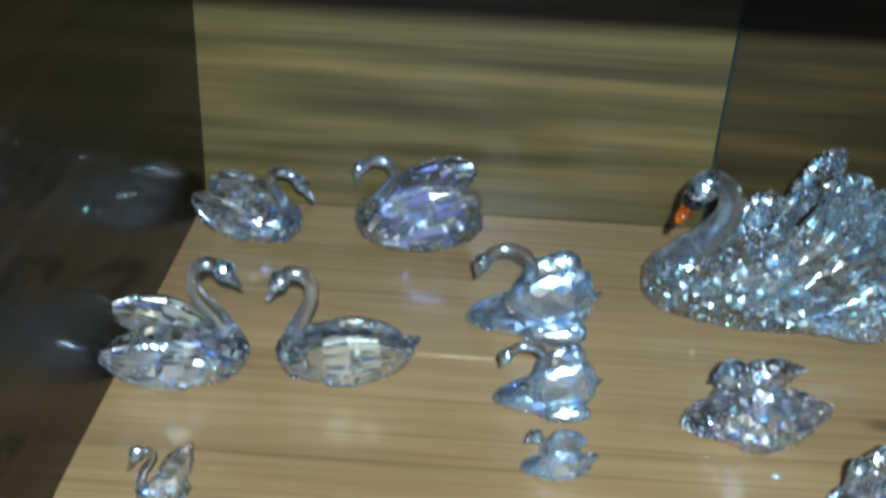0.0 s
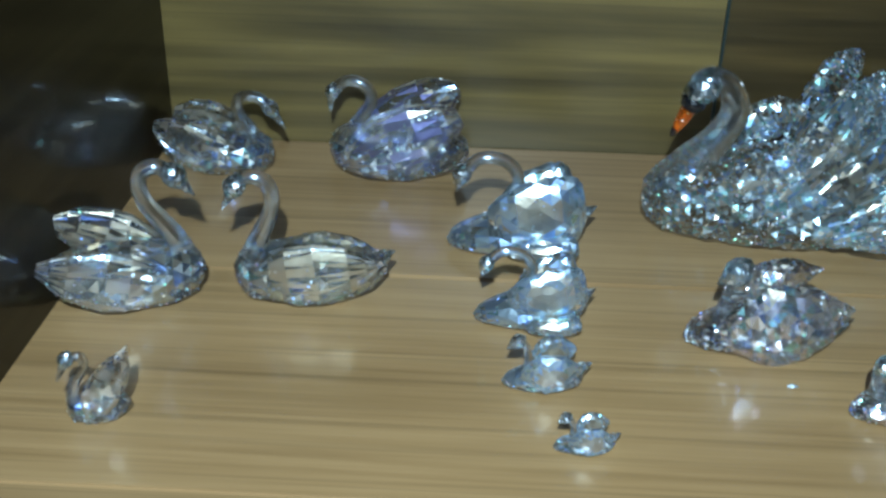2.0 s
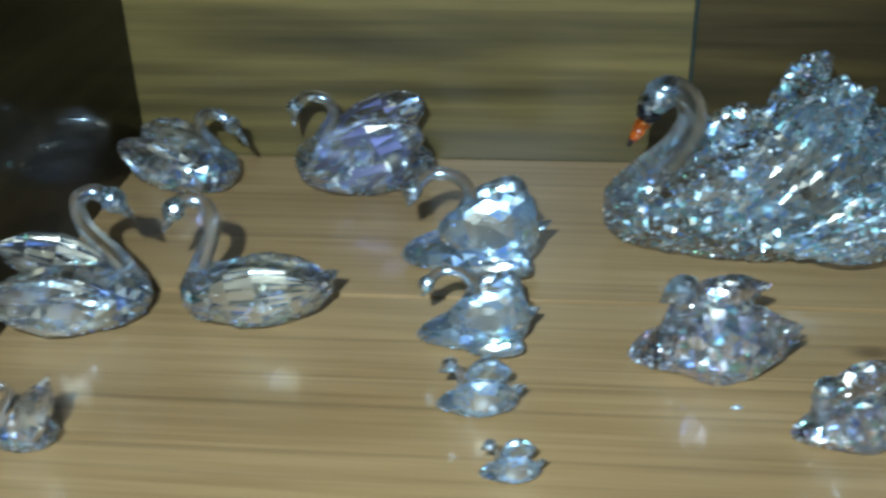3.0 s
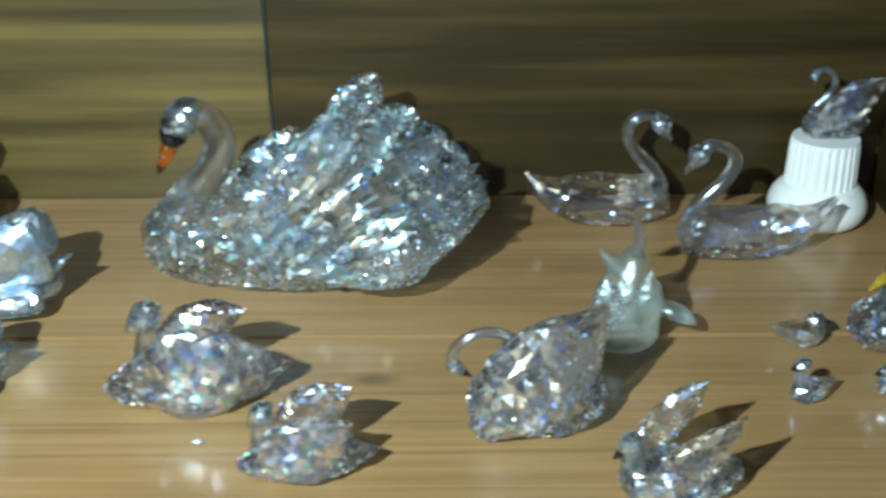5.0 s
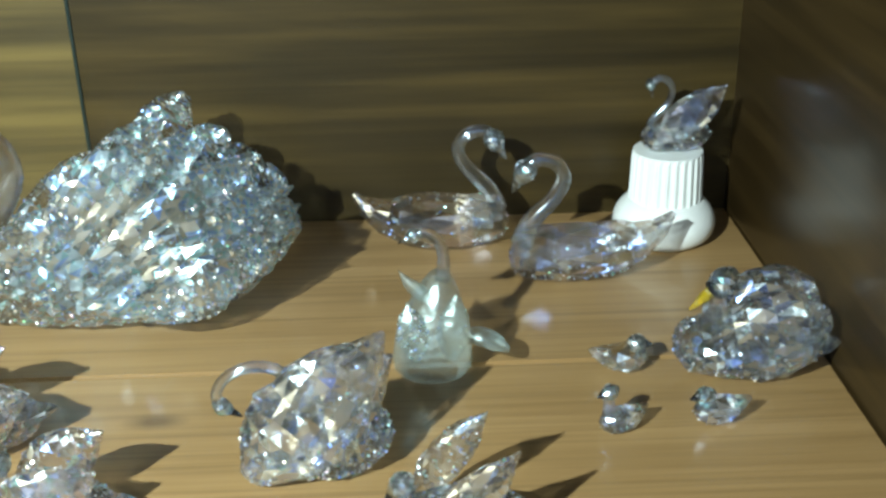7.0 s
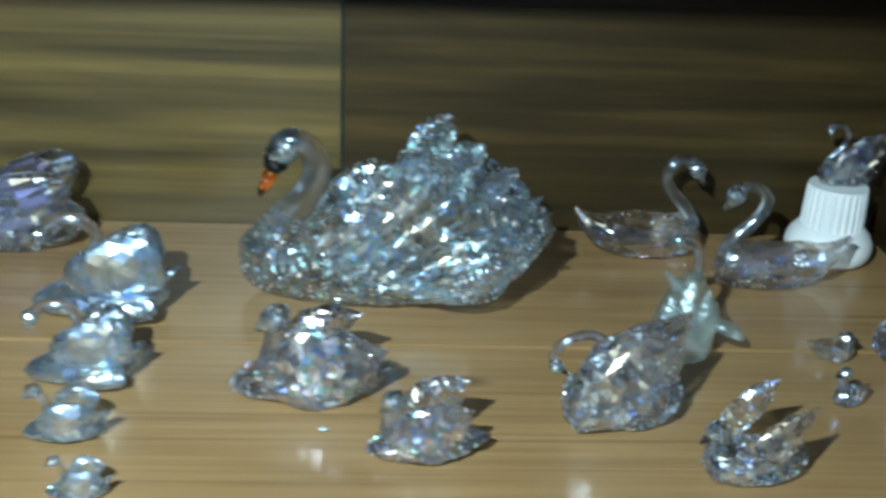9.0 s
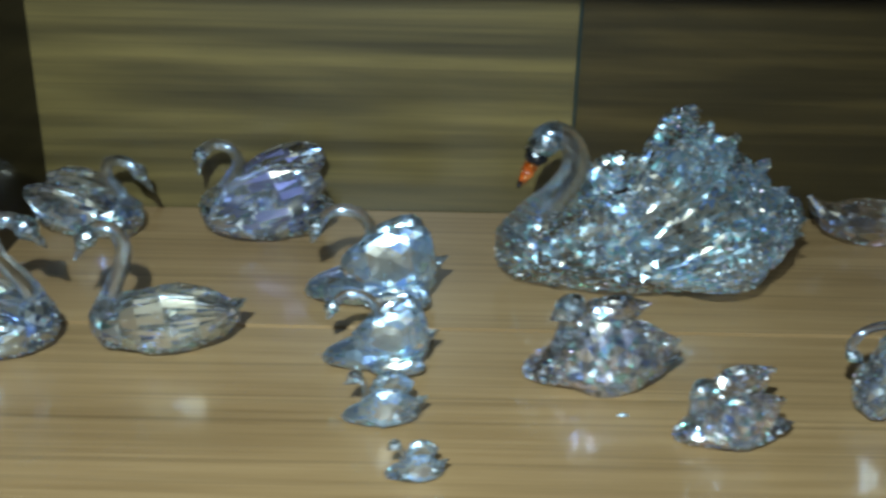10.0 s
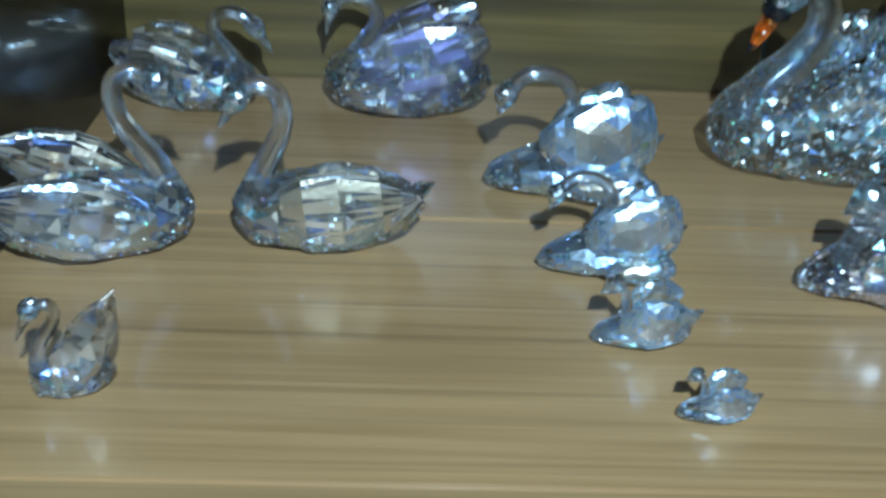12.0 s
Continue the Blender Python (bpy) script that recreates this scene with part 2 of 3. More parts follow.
def stud(bm, count, size, low=0.0):
    """Sets tiny mirror chips, which imitate sparkles or beads, into a surface, by area; low > 0 gathers them towards
    the underside.
    """
    faces = [f for f in bm.faces]
    zs = [f.calc_center_median().z for f in faces]
    z0, z1 = min(zs), max(zs) + 1e-6
    weights = [f.calc_area() * (1 - low * (z - z0) / (z1 - z0)) for f, z in zip(faces, zs)]
    corners = [([v.co.copy() for v in f.verts], f.normal.copy()) for f in facet_rng.choices(faces, weights, k=count)]
    made = set()
    for vs, nrm in corners:
        u, v = facet_rng.random(), facet_rng.random()
        if u + v > 1:
            u, v = 1 - u, 1 - v
        c = vs[0] + (vs[1] - vs[0]) * u + (vs[2] - vs[0]) * v
        r = size * facet_rng.uniform(0.45, 1.0)
        turn = Euler([facet_rng.uniform(0, 6.28) for _ in range(3)]).to_matrix()
        c -= nrm * (r * 0.35)
        c.z = max(c.z, r)
        pts = [bm.verts.new(c + turn @ Vector(o) * r) for o in OCTA]
        for f in OCTA_FACES:
            made.add(bm.faces.new([pts[k] for k in f]))
    return made


def part(name, bm, material, parent, label="", smooth=False, studs=0, stud_size=0.0007, low=0.0, table=None, reach=0.6):
    """Links a bmesh as one mesh object under a thing or a part. material: one, or (base, ((other, share), ...)) for
    cut crystal, whose facets take the others by chance; table: two materials of the broad flank facets, as far out as reach."""
    me = bpy.data.meshes.new(name)
    base, others = material if isinstance(material, tuple) else (material, ())
    bmesh.ops.recalc_face_normals(bm, faces=bm.faces)
    chips = stud(bm, studs, stud_size, low) if studs else ()
    extra = (SILVER, SPARK, AZURE, TEAL, GOLD, PINK, GREEN) if studs else ()
    if table:
        lo = Vector([min(v.co[i] for v in bm.verts) for i in range(3)])
        hi = Vector([max(v.co[i] for v in bm.verts) for i in range(3)])
        mid = (lo + hi) / 2
        near_mid = Vector((2 / (hi.x - lo.x), 0, 2 / (hi.z - lo.z)))
    me_materials = [base, *[o for o, _ in others], *extra, *(table or [])]
    for f in bm.faces:
        f.smooth = smooth and f not in chips
        if f in chips:
            f.material_index = 1 + len(others) + facet_rng.choices(range(7), (4, 8, 4.2, 2.8, 2.0, 1.4, 1.0))[0]
            continue
        if table and ((f.calc_center_median() - mid) * near_mid).length < reach:
            f.material_index = len(me_materials) - (1 if facet_rng.random() < 0.62 else 2)
            continue
        u = facet_rng.random() / max(0.05, 1 + 2.1 * noise.noise(f.calc_center_median() * 85))
        for k, (_, share) in enumerate(others):
            u -= share
            if u < 0:
                f.material_index = k + 1
                break
    bm.to_mesh(me)
    bm.free()
    for m in me_materials:
        me.materials.append(m)
    ob = new(name, me)
    ob.parent = parent
    if label:
        ob["label"] = label
    return ob


def box_bm(lo, hi, bevel=0.0):
    bm = bmesh.new()
    bmesh.ops.create_cube(bm, size=1)
    for v in bm.verts:
        v.co = Vector([lo[i] + (v.co[i] + 0.5) * (hi[i] - lo[i]) for i in range(3)])
    if bevel:
        bmesh.ops.bevel(bm, geom=bm.edges[:], offset=bevel, segments=2, affect="EDGES")
    return bm


def spline(points, n):
    """Catmull-Rom through the rows of points (any number of values each), n samples."""
    p = [np.array(q, float) for q in points]
    p = [2 * p[0] - p[1]] + p + [2 * p[-1] - p[-2]]
    out, spans = [], len(p) - 3
    for k in range(n):
        u = k / (n - 1) * spans
        i = min(int(u), spans - 1)
        f = u - i
        a, b, c, d = p[i:i + 4]
        out.append(0.5 * (2 * b + (c - a) * f + (2 * a - 5 * b + 4 * c - d) * f * f + (3 * b - a - 3 * c + d) * f ** 3))
    return out


def sweep(bm, points, n, segs, side=(0, 1, 0), stagger=True, jitter=0.0, floor_z=None, rng=None):
    """A closed faceted body along a spine. points: rows (x, y, z, half width along side, half height)."""
    rows = spline(points, n)
    rings = []
    for i, r in enumerate(rows):
        if rng and jitter and 0 < i < n - 1:
            r = r + (rows[i + 1] - r) * rng.uniform(-0.3, 0.3)
        c = Vector(r[:3])
        t = (Vector(rows[min(i + 1, n - 1)][:3]) - Vector(rows[max(i - 1, 0)][:3])).normalized()
        s = Vector(side)
        s = (s - t * s.dot(t)).normalized()
        up = t.cross(s)
        ring = []
        for k in range(segs):
            a = 2 * math.pi * (k + (0.5 if stagger and i % 2 else 0) + (rng.uniform(-0.28, 0.28) if rng and jitter else 0)) / segs
            ca, sa = math.cos(a), math.sin(a)
            m = 1 + (rng.uniform(-jitter, jitter) if rng else 0)
            co = c + s * (max(r[3], 1e-5) * ca * m) + up * (max(r[4], 1e-5) * sa * m)
            if floor_z is not None and co.z < floor_z:
                co.z = floor_z
            ring.append(bm.verts.new(co))
        rings.append(ring)
    for i in range(n - 1):
        a, b = rings[i], rings[i + 1]
        for k in range(segs):
            k1 = (k + 1) % segs
            if not stagger:
                bm.faces.new((a[k], a[k1], b[k1], b[k]))
            elif i % 2 == 0:
                bm.faces.new((a[k], a[k1], b[k]))
                bm.faces.new((a[k1], b[k1], b[k]))
            else:
                bm.faces.new((a[k], b[k1], b[k]))
                bm.faces.new((a[k], a[k1], b[k1]))
    for ring, r in ((rings[0], rows[0]), (rings[-1], rows[-1])):
        tip = bm.verts.new(Vector(r[:3]))
        for k in range(segs):
            bm.faces.new((ring[k], ring[(k + 1) % segs], tip))
    return bm


def tube(points, radii, n=22, segs=10):
    """A smooth glass rod through (x, y, z) points."""
    bm = bmesh.new()
    k = len(points) - 1
    rows = [(*p, *(2 * [float(np.interp(i / k, np.linspace(0, 1, len(radii)), radii))])) for i, p in enumerate(points)]
    return sweep(bm, rows, n, segs, side=(0, 1, 0), stagger=False)


def leaf(base, tip, width, thick, n=9, segs=6, bow=(0, 0, 0), jitter=0.0, rng=None, side=(0, 0, 1), full=0.42, blunt=0.0, square=False):
    """A faceted leaf: a wing or a feather, widest at the fraction full of its length."""
    b, t, w = Vector(base), Vector(tip), Vector(bow)
    rows = []
    outline = ((0, 0.3), (0.14, 0.66), (0.38, 0.92), (0.7, 1.0), (0.92, 0.94), (1, 0.72)) if square else ((0, 0.25), (full * 0.5, 0.75), (full, 1.0), ((1 + full) / 2, 0.78 + 0.15 * blunt), (0.88, 0.35 + 0.3 * blunt), (1, 0.02 + 0.3 * blunt))
    for u, k in outline:
        c = b.lerp(t, u) + w * (4 * u * (1 - u))
        rows.append((*c, width * k, thick * max(k, 0.15)))
    return sweep(bmesh.new(), rows, n, segs, side=side, jitter=jitter, rng=rng)


def thing(name, label, category, at, yaw=0.0, group=""):
    ob = tagged(new(name), label, category, group)
    ob.matrix_world = pose(*at, 0, 0, yaw)
    return ob


# ---- the cabinet ----
X0, X1, Y0, Y1, ZT = -0.111, 0.528, 0.098, 0.400, 0.260
XJ = 0.2085


def structure(name, label):
    return tagged(new(name), label, "", "", "structure")


floor = structure("floor", "honey-brown lacquered wooden cabinet shelf of two boards")
part("plank", box_bm((X0, Y0, -0.022), (X1, 0.2506, 0), 0.0012), WOOD_FLOOR, floor)
part("plank", box_bm((X0, 0.2516, -0.022), (X1, Y1, 0), 0.0008), WOOD_FLOOR_B, floor)
wall_back = structure("wall_back", "lacquered wooden cabinet back in two panels")
part("panel", box_bm((X0 - 0.02, Y1, RZ0), (XJ - 0.001, Y1 + 0.015, 0.88)), WOOD_BACK, wall_back, "olive-brown grained wooden panel")
part("panel", box_bm((XJ + 0.001, Y1, RZ0), (X1 + 0.02, Y1 + 0.015, 0.88)), WOOD_BACK_B, wall_back, "brown grained wooden panel, darkened for weaker torch light")
part("glass_strip", box_bm((XJ - 0.0007, Y1 - 0.0008, 0.0005), (XJ + 0.0007, Y1 + 0.012, 0.259)), GLASS_EDGE, wall_back, "thin greenish glass edge in the joint")
wall_left = structure("wall_left", "dark polished cabinet side, darker for less torch light")
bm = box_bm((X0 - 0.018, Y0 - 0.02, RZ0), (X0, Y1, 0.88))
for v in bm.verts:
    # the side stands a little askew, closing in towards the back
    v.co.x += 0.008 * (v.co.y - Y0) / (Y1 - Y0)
part("panel", bm, WOOD_SIDE_DIM, wall_left)
wall_right = structure("wall_right", "dark polished cabinet side, browner for the nearer torch")
part("panel", box_bm((X1, Y0 - 0.02, RZ0), (X1 + 0.018, Y1, 0.88)), WOOD_SIDE, wall_right)
ceiling = structure("ceiling", "underside of the wooden shelf above")
part("shelf_board", box_bm((X0, Y0 + 0.004, ZT), (X1, Y1, ZT + 0.02), 0.001), WOOD_SIDE, ceiling)

# ---- unseen room added round the cabinet: plain walls, an opening for the fill lamp behind the camera ----
PAINT = plain("dull_wall_paint", (0.42, 0.40, 0.36), 0.7)
BOARDS = wood("room_floor_wood", (0.10, 0.06, 0.03), (0.15, 0.09, 0.045), (0.20, 0.13, 0.07), 0.5, 0.2, 0.2, 0.1)
for name, label, lo, hi, mat in (
        ("room_floor", "plain brown wooden room floor", (RX0, RY0, RZ0 - 0.1), (RX1, RY1, RZ0), BOARDS),
        ("room_ceiling", "plain painted room ceiling", (RX0, RY0, RZ1), (RX1, RY1, RZ1 + 0.1), PAINT),
        ("room_wall_north", "plain painted wall behind the cabinet", (RX0, RY1, RZ0), (RX1, RY1 + 0.1, RZ1), PAINT),
        ("room_wall_west", "plain painted side wall", (RX0 - 0.1, RY0, RZ0), (RX0, RY1, RZ1), PAINT),
        ("room_wall_east", "plain painted side wall", (RX1, RY0, RZ0), (RX1 + 0.1, RY1, RZ1), PAINT)):
    part("slab", box_bm(lo, hi), mat, structure(name, label))
south = structure("room_wall_south", "plain added wall with an opening for the fill lamp")
for lo, hi in (((RX0, RZ0), (WX0, RZ1)), ((WX1, RZ0), (RX1, RZ1)), ((WX0, RZ0), (WX1, WZ0)), ((WX0, WZ1), (WX1, RZ1))):
    part("slab", box_bm((lo[0], RY0 - 0.1, lo[1]), (hi[0], RY0, hi[1])), PAINT, south)

# ---- crystal swans ----
def head_part(parent, at, beak, size, material, beak_material, beak_label="", name="head"):
    """A small rounded head at a place with a pointed bill towards beak."""
    a, b = Vector(at), Vector(beak)
    d = (b - a).normalized()
    rows = [(*(a - d * size * 1.1), size * 0.3, size * 0.3), (*(a - d * size * 0.5), size * 0.85, size * 0.8),
            (*(a + d * size * 0.2), size * 0.95, size * 0.9), (*(a + d * size * 1.0), size * 0.5, size * 0.45)]
    head = part(name, sweep(bmesh.new(), rows, 8, 9), (material if isinstance(material, tuple) else HEAD_GLASS), parent)
    c = a + d * size * 0.7
    rows = [(*c, size * 0.55, size * 0.5), (*c.lerp(b, 0.5), size * 0.42, size * 0.32), (*b, size * 0.08, size * 0.08)]
    part("beak", sweep(bmesh.new(), rows, 5, 6), beak_material, head, beak_label)
    return head


def swan(label, at, yaw, length, material, neck, neck_r, head_r, beak, wings, body=None, tail=None, name="crystal_swan",
         group="", rings=22, segs=18, jitter=0.045, seed=1, neck_material=None, beak_material=None, category="swan ornament",
         wing_thick=0.07, wing_rings=10, wing_segs=11, wing_material=None, beak_label="", blunt=0.0, studs=130, table=None, square=False, face=False, reach=0.6, wing_jitter=None):
    """A swan facing -x about its origin on the ground; all lengths in body lengths. neck: (x, z) from the chest to the head.
    wings: rows (base xyz, tip xyz, width)."""
    rng = random.Random(seed)
    k = length
    ob = thing(name, label, category, at, yaw, group)
    body = body or [(-0.49, 0.17, 0.05, 0.06), (-0.40, 0.18, 0.19, 0.16), (-0.15, 0.19, 0.28, 0.20), (0.12, 0.20, 0.28, 0.21),
                    (0.36, 0.22, 0.18, 0.16), (0.5, 0.25, 0.05, 0.06)]
    rows = [(x * k, 0, z * k, a * k, b * k) for x, z, a, b in body]
    part("body", sweep(bmesh.new(), rows, rings, segs, jitter=jitter, rng=rng, floor_z=0.0), material, ob, studs=studs, stud_size=0.001 if k > 0.03 else 0.0006, low=0.9)
    nk = [(x * k, 0, z * k) for x, z in neck]
    nm = neck_material or (GLASS if material in (CLEAR, BLUE, ROSE, SMOOTH) else material)
    if neck_r:
        part("neck", tube(nk, [neck_r * k * 1.5, neck_r * k, neck_r * k * 0.9, neck_r * k * 0.95]), nm, ob, smooth=True)
    head = head_part(ob, nk[-1], (beak[0] * k, 0, beak[1] * k), head_r * k, nm, beak_material or nm, beak_label)
    if face:
        a, d = Vector(nk[-1]), (Vector((beak[0] * k, 0, beak[1] * k)) - Vector(nk[-1])).normalized() * head_r * k
        part("face_mask", sweep(bmesh.new(), [(*(a + d * u), head_r * k * w, head_r * k * w) for u, w in ((0.4, 0.5), (0.7, 0.72), (1.0, 0.58))], 5, 8), JET, head, "jet black band above the bill")
    if table is None and material == CLEAR:
        table = TABLE_CLEAR
    for base, tip, width in wings:
        b, t = [Vector(v) * k for v in (base, tip)]
        out = Vector((0, math.copysign(0.05, tip[1]) * k, 0))
        part("wing", leaf(b, t, width * k, wing_thick * k, wing_rings, wing_segs, out, jitter if wing_jitter is None else wing_jitter, rng, blunt=blunt, square=square), wing_material or (CLEAR_WING if material == CLEAR else material), ob, studs=studs // 4, stud_size=0.0009 if k > 0.03 else 0.0005, table=table, reach=reach)
    if tail:
        b, t, width = tail
        part("tail", leaf([v * k for v in b], [v * k for v in t], width * k, 0.05 * k, 7, 6, side=(0, 1, 0), jitter=jitter, rng=rng), material, ob)
    return ob


LOOP = [(-0.22, 0.2), (-0.12, 0.42), (-0.03, 0.62), (-0.14, 0.78), (-0.34, 0.80), (-0.48, 0.66)]

# heart pair
swan("clear faceted crystal swan with arched glass neck, facing its mate", (0.0042, 0.232, 0), 4, 0.068, CLEAR, [(-0.43, 0.2), (-0.33, 0.42), (-0.23, 0.66), (-0.26, 0.83), (-0.38, 0.87), (-0.46, 0.80)], 0.055, 0.08, (-0.55, 0.64),
     [((-0.34, -0.18, 0.24), (0.45, -0.18, 0.33), 0.22), ((-0.3, 0.16, 0.18), (0.40, 0.16, 0.26), 0.14)], tail=((0.34, 0, 0.2), (0.56, 0, 0.34), 0.09), group="heart pair of swans", neck_material=GLASS, seed=3, blunt=0.5, wing_rings=7, wing_segs=32, wing_jitter=0.03, table=TABLE_GOLD, reach=0.8)
swan("clear crystal swan with raised leaf wings, facing its mate", (-0.0765, 0.221, 0), 196, 0.070, CLEAR, [(-0.42, 0.2), (-0.32, 0.44), (-0.17, 0.68), (-0.15, 0.86), (-0.25, 0.92), (-0.36, 0.85)], 0.055, 0.085, (-0.47, 0.70),
     [((-0.3, -0.16, 0.2), (0.44, -0.20, 0.50), 0.19), ((-0.32, 0.18, 0.18), (0.50, 0.22, 0.40), 0.21)], group="heart pair of swans", neck_material=GLASS, seed=4, blunt=0.7, wing_rings=7, wing_segs=26, wing_jitter=0.03, table=TABLE_DEEP, reach=0.75)
# two at the back
swan("clear faceted crystal swan beside the back panel", (-0.0675, 0.359, 0), 172, 0.065, CLEAR, [(-0.42, 0.2), (-0.32, 0.38), (-0.21, 0.55), (-0.24, 0.67), (-0.38, 0.69), (-0.50, 0.60)], 0.05, 0.075, (-0.62, 0.42),
     [((-0.28, -0.17, 0.2), (0.44, -0.18, 0.40), 0.21), ((-0.28, 0.17, 0.2), (0.46, 0.18, 0.42), 0.20)], group="swans along the back", neck_material=GLASS, seed=5, blunt=0.9, wing_rings=8, wing_segs=22, wing_jitter=0.03, reach=0.7)
swan("large-winged clear crystal swan beside the back panel", (0.0325, 0.362, 0), -4, 0.076, CLEAR, [(-0.40, 0.2), (-0.29, 0.38), (-0.19, 0.55), (-0.24, 0.67), (-0.37, 0.69), (-0.47, 0.60)], 0.045, 0.06, (-0.49, 0.44),
     [((-0.36, -0.19, 0.14), (0.46, -0.2, 0.56), 0.25), ((-0.3, 0.16, 0.2), (0.40, 0.2, 0.60), 0.2)], group="swans along the back", neck_material=GLASS, seed=6, blunt=0.9, table=TABLE_VIOLET, wing_rings=8, wing_segs=24, wing_jitter=0.03, wing_thick=0.1, reach=0.75)
# row of four that grow smaller: a low skirt with a pointed breast, a square-cut wing stone, a tail point
PROW = [(-0.57, 0.06, 0.02, 0.04), (-0.46, 0.11, 0.15, 0.10), (-0.15, 0.16, 0.27, 0.16), (0.12, 0.18, 0.28, 0.18), (0.36, 0.18, 0.18, 0.15), (0.48, 0.22, 0.05, 0.06)]
PETALS = [((-0.26, -0.17, 0.38), (0.46, -0.15, 0.50), 0.27), ((-0.12, 0.14, 0.36), (0.40, 0.16, 0.52), 0.20), ((-0.12, -0.24, 0.13), (0.42, -0.28, 0.18), 0.10)]
STUBS = [((-0.34, -0.17, 0.30), (0.46, -0.17, 0.42), 0.30), ((-0.2, 0.14, 0.34), (0.40, 0.16, 0.52), 0.26)]
for place, size, lab in (((0.0990, 0.282, 0), 0.0605, "largest bluish crystal swan of a row of four"), ((0.1045, 0.2165, 0), 0.0445, "second bluish crystal swan of a row of four"),
                         ((0.1088, 0.1695, 0), 0.0300, "third small bluish crystal swan of a row"), ((0.1230, 0.1305, 0), 0.0210, "smallest bluish crystal swan of a row")):
    short = size < 0.04
    swan(lab, place, 3, size, BLUE, [(-0.26, 0.2), (-0.24, 0.46), (-0.30, 0.66), (-0.40, 0.72)] if short else LOOP, 0.06 if short else 0.055, 0.11 if short else 0.085, (-0.54 if short else -0.52, 0.60 if short else 0.52), STUBS if short else PETALS, tail=((0.3, 0, 0.2), (0.60, 0, 0.40), 0.12), studs=int(2600 * size), table=TABLE_COOL, reach=0.5, wing_rings=15, wing_segs=16, wing_jitter=0.06, wing_thick=0.11, blunt=0.4, square=not short, body=PROW, rings=16, segs=16, group="row of four bluish swans", seed=int(size * 1000))
# small one by the dark side
swan("small clear crystal swan with upright pointed wings", (-0.0608, 0.1350, 0), 14, 0.0275, CLEAR, [(-0.36, 0.3), (-0.34, 0.62), (-0.16, 0.92), (-0.20, 1.10), (-0.38, 1.06)], 0.07, 0.12, (-0.54, 0.72),
     [((-0.24, -0.12, 0.08), (0.46, -0.14, 1.30), 0.27), ((-0.10, 0.12, 0.12), (0.30, 0.16, 0.98), 0.20)], seed=9, studs=30, wing_thick=0.10, body=[(-0.46, 0.24, 0.05, 0.10), (-0.36, 0.24, 0.16, 0.20), (-0.08, 0.22, 0.20, 0.22), (0.16, 0.26, 0.18, 0.22), (0.36, 0.34, 0.06, 0.10)], table=(CUT_D, CUT_R), rings=12, segs=12, wing_rings=11, wing_segs=9)
# compact faceted pair in the middle
swan("compact rose-tinted faceted crystal swan", (0.2040, 0.2065, 0), 4, 0.061, ROSE, [(-0.30, 0.2), (-0.27, 0.46), (-0.27, 0.60)], 0.075, 0.105, (-0.40, 0.50),
     [((-0.38, -0.17, 0.22), (0.50, -0.18, 0.42), 0.32), ((-0.26, 0.06, 0.36), (0.34, 0.08, 0.58), 0.15)], tail=((0.3, 0, 0.15), (0.6, 0, 0.22), 0.12), body=PROW, rings=28, segs=24, jitter=0.06, seed=11, studs=260, wing_rings=24, wing_segs=18, wing_thick=0.12, group="compact faceted swans")
swan("small compact rose-tinted faceted crystal swan", (0.2512, 0.1595, 0), 4, 0.0415, ROSE, [(-0.34, 0.2), (-0.36, 0.46), (-0.34, 0.60)], 0.085, 0.11, (-0.46, 0.48),
     [((-0.36, -0.17, 0.18), (0.40, -0.18, 0.60), 0.32), ((-0.28, 0.13, 0.26), (0.42, 0.16, 0.72), 0.24)], tail=((0.3, 0, 0.12), (0.62, 0, 0.20), 0.14), body=PROW, rings=23, segs=20, jitter=0.06, seed=12, studs=180, wing_rings=19, wing_segs=16, wing_thick=0.13, group="compact faceted swans")
# curled neck swan and the one with two pointed wings
swan("clear crystal swan with thin curled neck and tall wing", (0.334, 0.183, 0), 6, 0.0535, CLEAR, [(-0.22, 0.40), (-0.14, 0.60), (-0.20, 0.75), (-0.36, 0.81), (-0.52, 0.76), (-0.60, 0.65), (-0.57, 0.55)], 0.038, 0.06, (-0.46, 0.47),
     [((-0.44, -0.12, 0.10), (0.42, -0.06, 1.0), 0.36), ((-0.36, 0.11, 0.14), (0.47, 0.07, 0.76), 0.32)], rings=26, segs=22, jitter=0.05, seed=14, studs=260, wing_rings=19, wing_segs=20, wing_jitter=0.06, wing_thick=0.16, table=TABLE_CLEAR, reach=0.45, blunt=0.05,
     body=[(-0.49, 0.25, 0.06, 0.10), (-0.42, 0.25, 0.17, 0.20), (-0.12, 0.25, 0.23, 0.25), (0.15, 0.27, 0.23, 0.27), (0.34, 0.31, 0.16, 0.20), (0.44, 0.34, 0.05, 0.08)], beak_material=JET)
swan("small clear crystal swan with two pointed upright wings", (0.3785, 0.1460, 0), 4, 0.042, CLEAR, [(-0.36, 0.2), (-0.42, 0.40), (-0.42, 0.52)], 0.08, 0.10, (-0.55, 0.38),
     [((-0.32, -0.20, 0.14), (0.40, -0.24, 0.90), 0.20), ((-0.34, 0.20, 0.2), (0.24, 0.24, 0.92), 0.17)], rings=20, segs=18, seed=15, studs=130, wing_rings=20, wing_segs=13, wing_thick=0.09, beak_material=JET)
